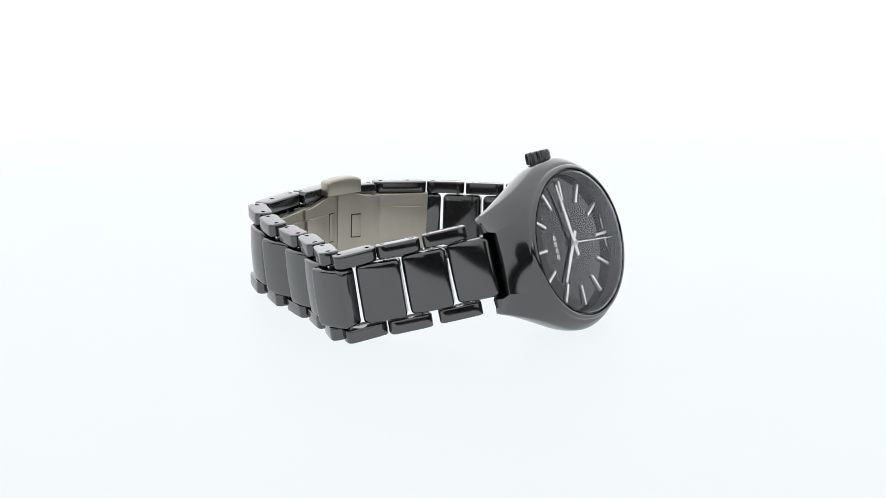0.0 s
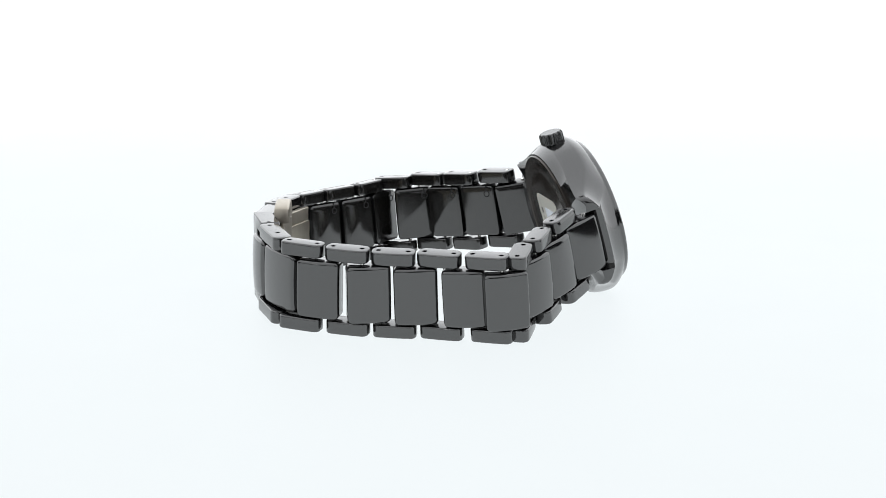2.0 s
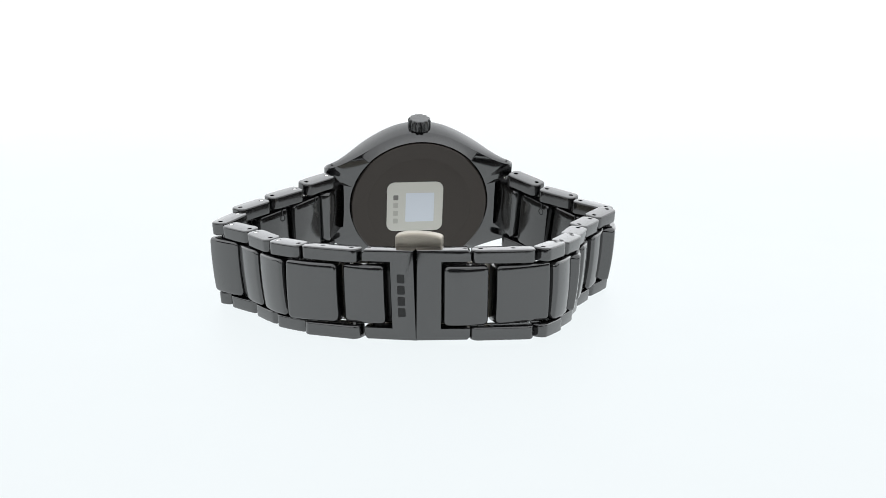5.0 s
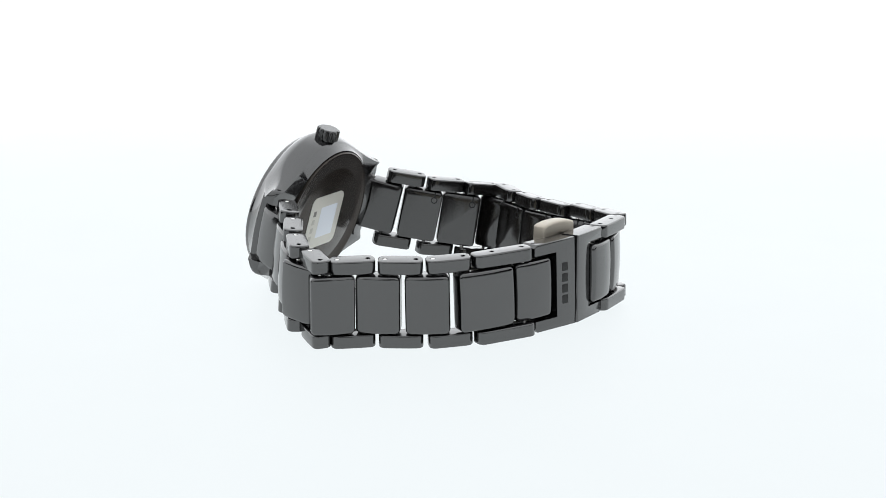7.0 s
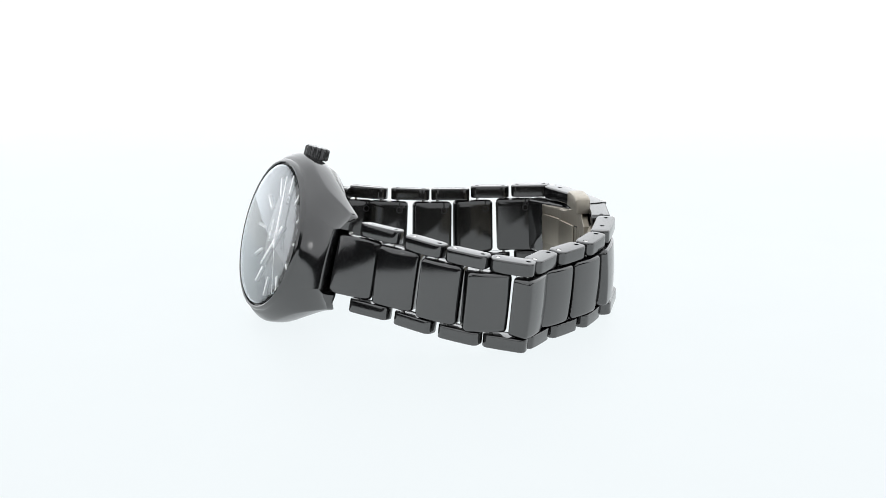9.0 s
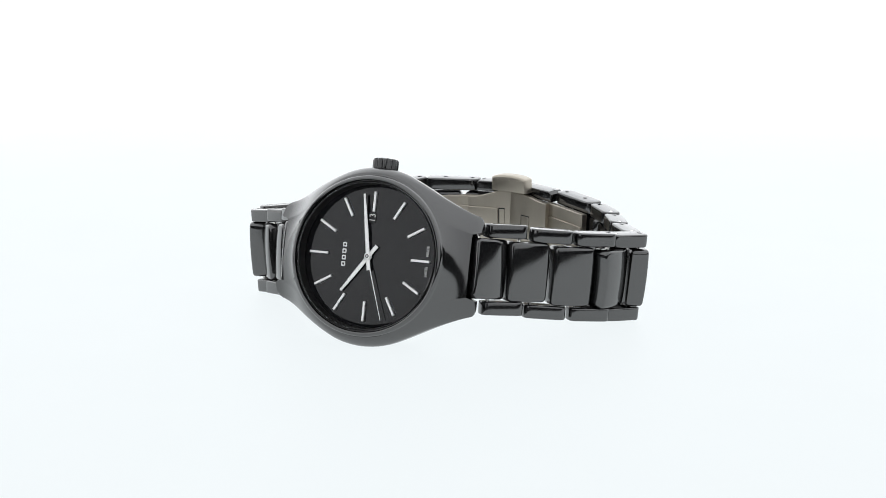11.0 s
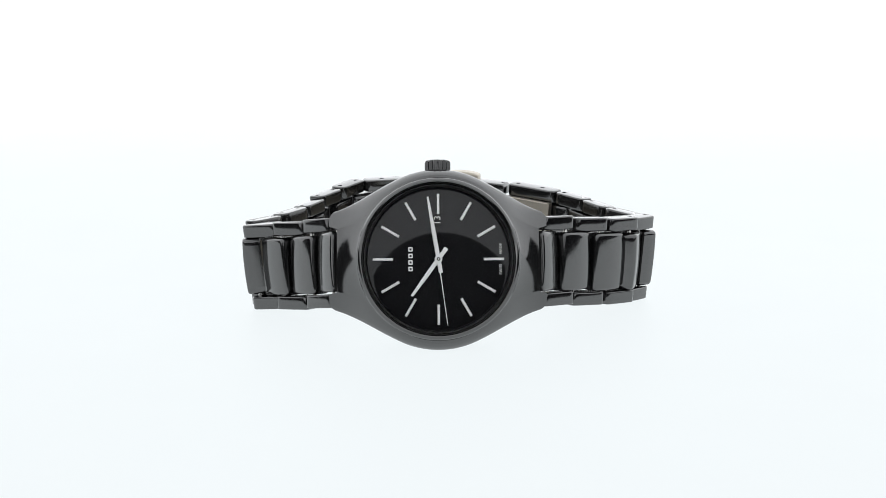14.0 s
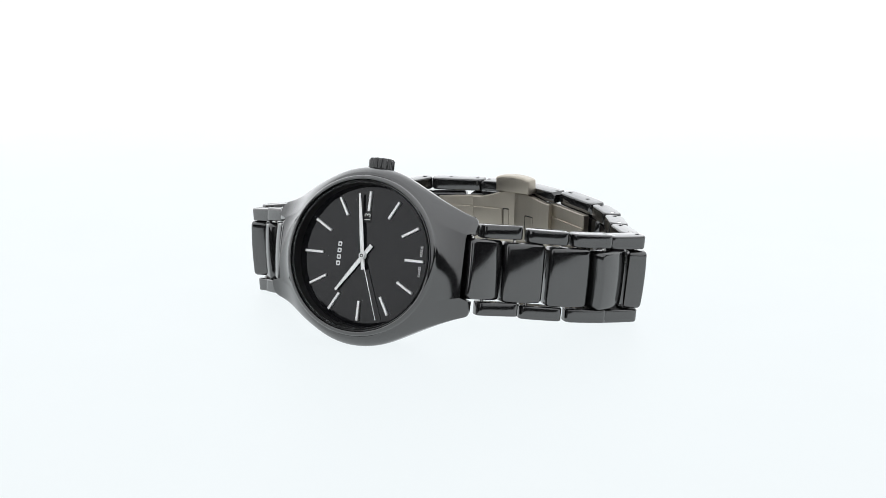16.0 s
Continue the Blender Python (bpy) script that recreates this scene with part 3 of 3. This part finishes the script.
def dial_parts():
    bm = turned([(11.55, -2.2), (11.55, -1.98)] + [(r, -1.96 + 0.38 * (1 - (r / 11.4) ** 2)) for r in (11.4, 10.5, 9.5, 8, 6.5, 5, 3.5, 2, 0.6, 0.2)], 96)
    dial = part("dial", scaled(bm), DIAL, watch, "plain glossy black watch dial", CASE)
    # slim rim round the dial
    bm = turned([(11.3, -1.97), (11.34, -0.5), (11.45, 0.05), (11.6, 0.05), (11.6, -1.6)], 96, close=False)
    part("dial_ring", scaled(bm), ENGRAVED, watch, "thin black ring round the dial", CASE)
    proto = None
    for h in range(12):
        m = at_clock(5 * h, 8.67, -1.6)
        if proto:
            again(proto, "hour_marker", watch, m)
            continue
        bm = bmesh.new()
        L, w = 1.6, 0.22
        rows = []
        for z, ins in ((-0.28, 0), (0.16, 0), (0.24, 0.06)):
            rows.append(ring(bm, [(-L + ins, -w + ins, z), (L - ins, -w + ins, z), (L - ins, w - ins, z), (-L + ins, w - ins, z)]))
        for a, b in zip(rows, rows[1:]):
            bridge(bm, a, b)
        bm.faces.new(rows[-1])
        proto = part("hour_marker", scaled(bm), SATIN, watch, "slim polished steel hour marker", m, sharp=20)

    def hand(name, tip, tail, w0, w1, z, m, label):
        rows, bm = [], bmesh.new()
        for zz, ins in ((0, 0), (0.1, 0.0), (0.16, 0.1)):
            rows.append(ring(bm, [(-tail + ins, -w1 + ins, zz), (tip * 0.42, -w1 + ins, zz), (tip - ins, -w0 + ins * 0.6, zz), (tip - ins, w0 - ins * 0.6, zz),
                                  (tip * 0.42, w1 - ins, zz), (-tail + ins, w1 - ins, zz)]))
        for a, b in zip(rows, rows[1:]):
            bridge(bm, a, b)
        bm.faces.new(rows[-1])
        turned([(0.62, 0), (0.62, 0.14), (0.55, 0.18)], 24, bm)
        return part(name, scaled(bm), SATIN, watch, label, m, sharp=20)

    hand("hour_hand", 7.1, 2.15, 0.2, 0.33, -0.42, at_clock(51.0, 0, -1.25), "tapered polished steel hour hand")
    hand("minute_hand", 9.9, 2.2, 0.17, 0.33, -0.2, at_clock(13.4, 0, -1.0), "long tapered polished steel minute hand")
    bm = slab([(-0.4, -0.08), (10.4, -0.055), (10.4, 0.055), (-0.4, 0.08)], 0, 0.05, 0.012)
    turned([(0.5, 0.0), (0.5, 0.12), (0.42, 0.18), (0.2, 0.18)], 24, bm)
    second = part("second_hand", scaled(bm), SATIN, watch, "thin steel second hand", at_clock(31, 0, -0.75))
    part("hub_pin", scaled(turned([(0.3, 0.17), (0.28, 0.2), (0.14, 0.2), (0.1, 0.16)], 20)), ENGRAVED, second)

    # date window at three and the prints
    def dial_mark(name, x, y, w, h, mat):
        bm = scaled(slab(rounded(-w, -h, w, h, min(w, h) * 0.3, 3), 0, 0.02, 0.006))
        return part(name, bm, mat, dial, "", pose(x * MM, y * MM, -1.6 * MM))

    dial_mark("date_frame", -0.15, 6.1, 0.62, 0.85, ENGRAVED)
    words("13", 1.45, "date_digits", WHITE_PRINT, dial, pose(-0.1 * MM, 6.1 * MM, -1.565 * MM, 0, 0, 90))
    for k in range(4):
        y = -1.5 + 1.02 * k
        dial_mark("mark", -4.35, y, 0.34, 0.36, PRINT)
        dial_mark("mark_counter", -4.35, y, 0.16, 0.16, DIAL).location.z += 0.004 * MM
    words("SWISS", 0.62, "small_print", PRINT, dial, pose(9.75 * MM, -1.6 * MM, -1.58 * MM, 0, 0, 90))
    words("MADE", 0.62, "small_print", PRINT, dial, pose(9.75 * MM, 1.6 * MM, -1.58 * MM, 0, 0, 90))

    bm = turned([(11.4, 0.06), (11.56, 0.1), (11.56, 0.36), (11.4, 0.46)] + [(r, 0.48 + 0.38 * (1 - (r / 11.4) ** 2)) for r in (11.2, 10.5, 9.5, 8, 6.5, 5, 3.5, 2, 0.6)],
                96, bmesh.new(), close=False)
    bmesh.ops.holes_fill(bm, edges=[e for e in bm.edges if e.is_boundary and e.verts[0].co.xy.length < 1.0])
    crystal = part("crystal", scaled(bm), GLASS, watch, "clear flat sapphire crystal", CASE)
    crystal.visible_shadow = False
    return second


second_hand = dial_parts()


# ---- movement ----
def motions():
    turn = [(0.0, -310.27), (0.5, -297.7), (1.0, -284.2), (1.5, -270.9), (2.0, -257.2), (2.5, -243.9), (3.0, -230.7), (3.5, -217.6), (4.0, -204.0),
            (4.5, -190.3), (5.0, -176.3), (5.5, -162.5), (6.0, -148.8), (6.5, -135.5), (7.0, -122.1), (7.5, -108.7), (8.0, -95.2), (8.5, -82.2),
            (9.0, -69.4), (9.5, -56.9), (10.0, -45.0), (10.5, -34.2), (11.0, -24.7), (11.5, -16.4), (12.0, -9.8), (12.5, -4.7), (13.0, -1.0),
            (13.4, -0.3), (14.0, -1.9), (14.5, -5.9), (15.0, -11.5), (15.5, -18.2), (16.0, -26.6)]
    walk(watch, [(t, pose(0, 0, 0, 0, 0, a)) for t, a in turn])
    rows = [(0.0, 30.9), (3.0, 33.9), (6.0, 36.9), (9.0, 39.9), (11.0, 41.9), (12.4, 43.3), (13.1, 44.0), (13.4, 44.15), (13.7, 44.0), (14.4, 43.3), (16.0, 41.7)]
    walk(second_hand, [(t, at_clock(s, 0, -0.75)) for t, s in rows])


motions()
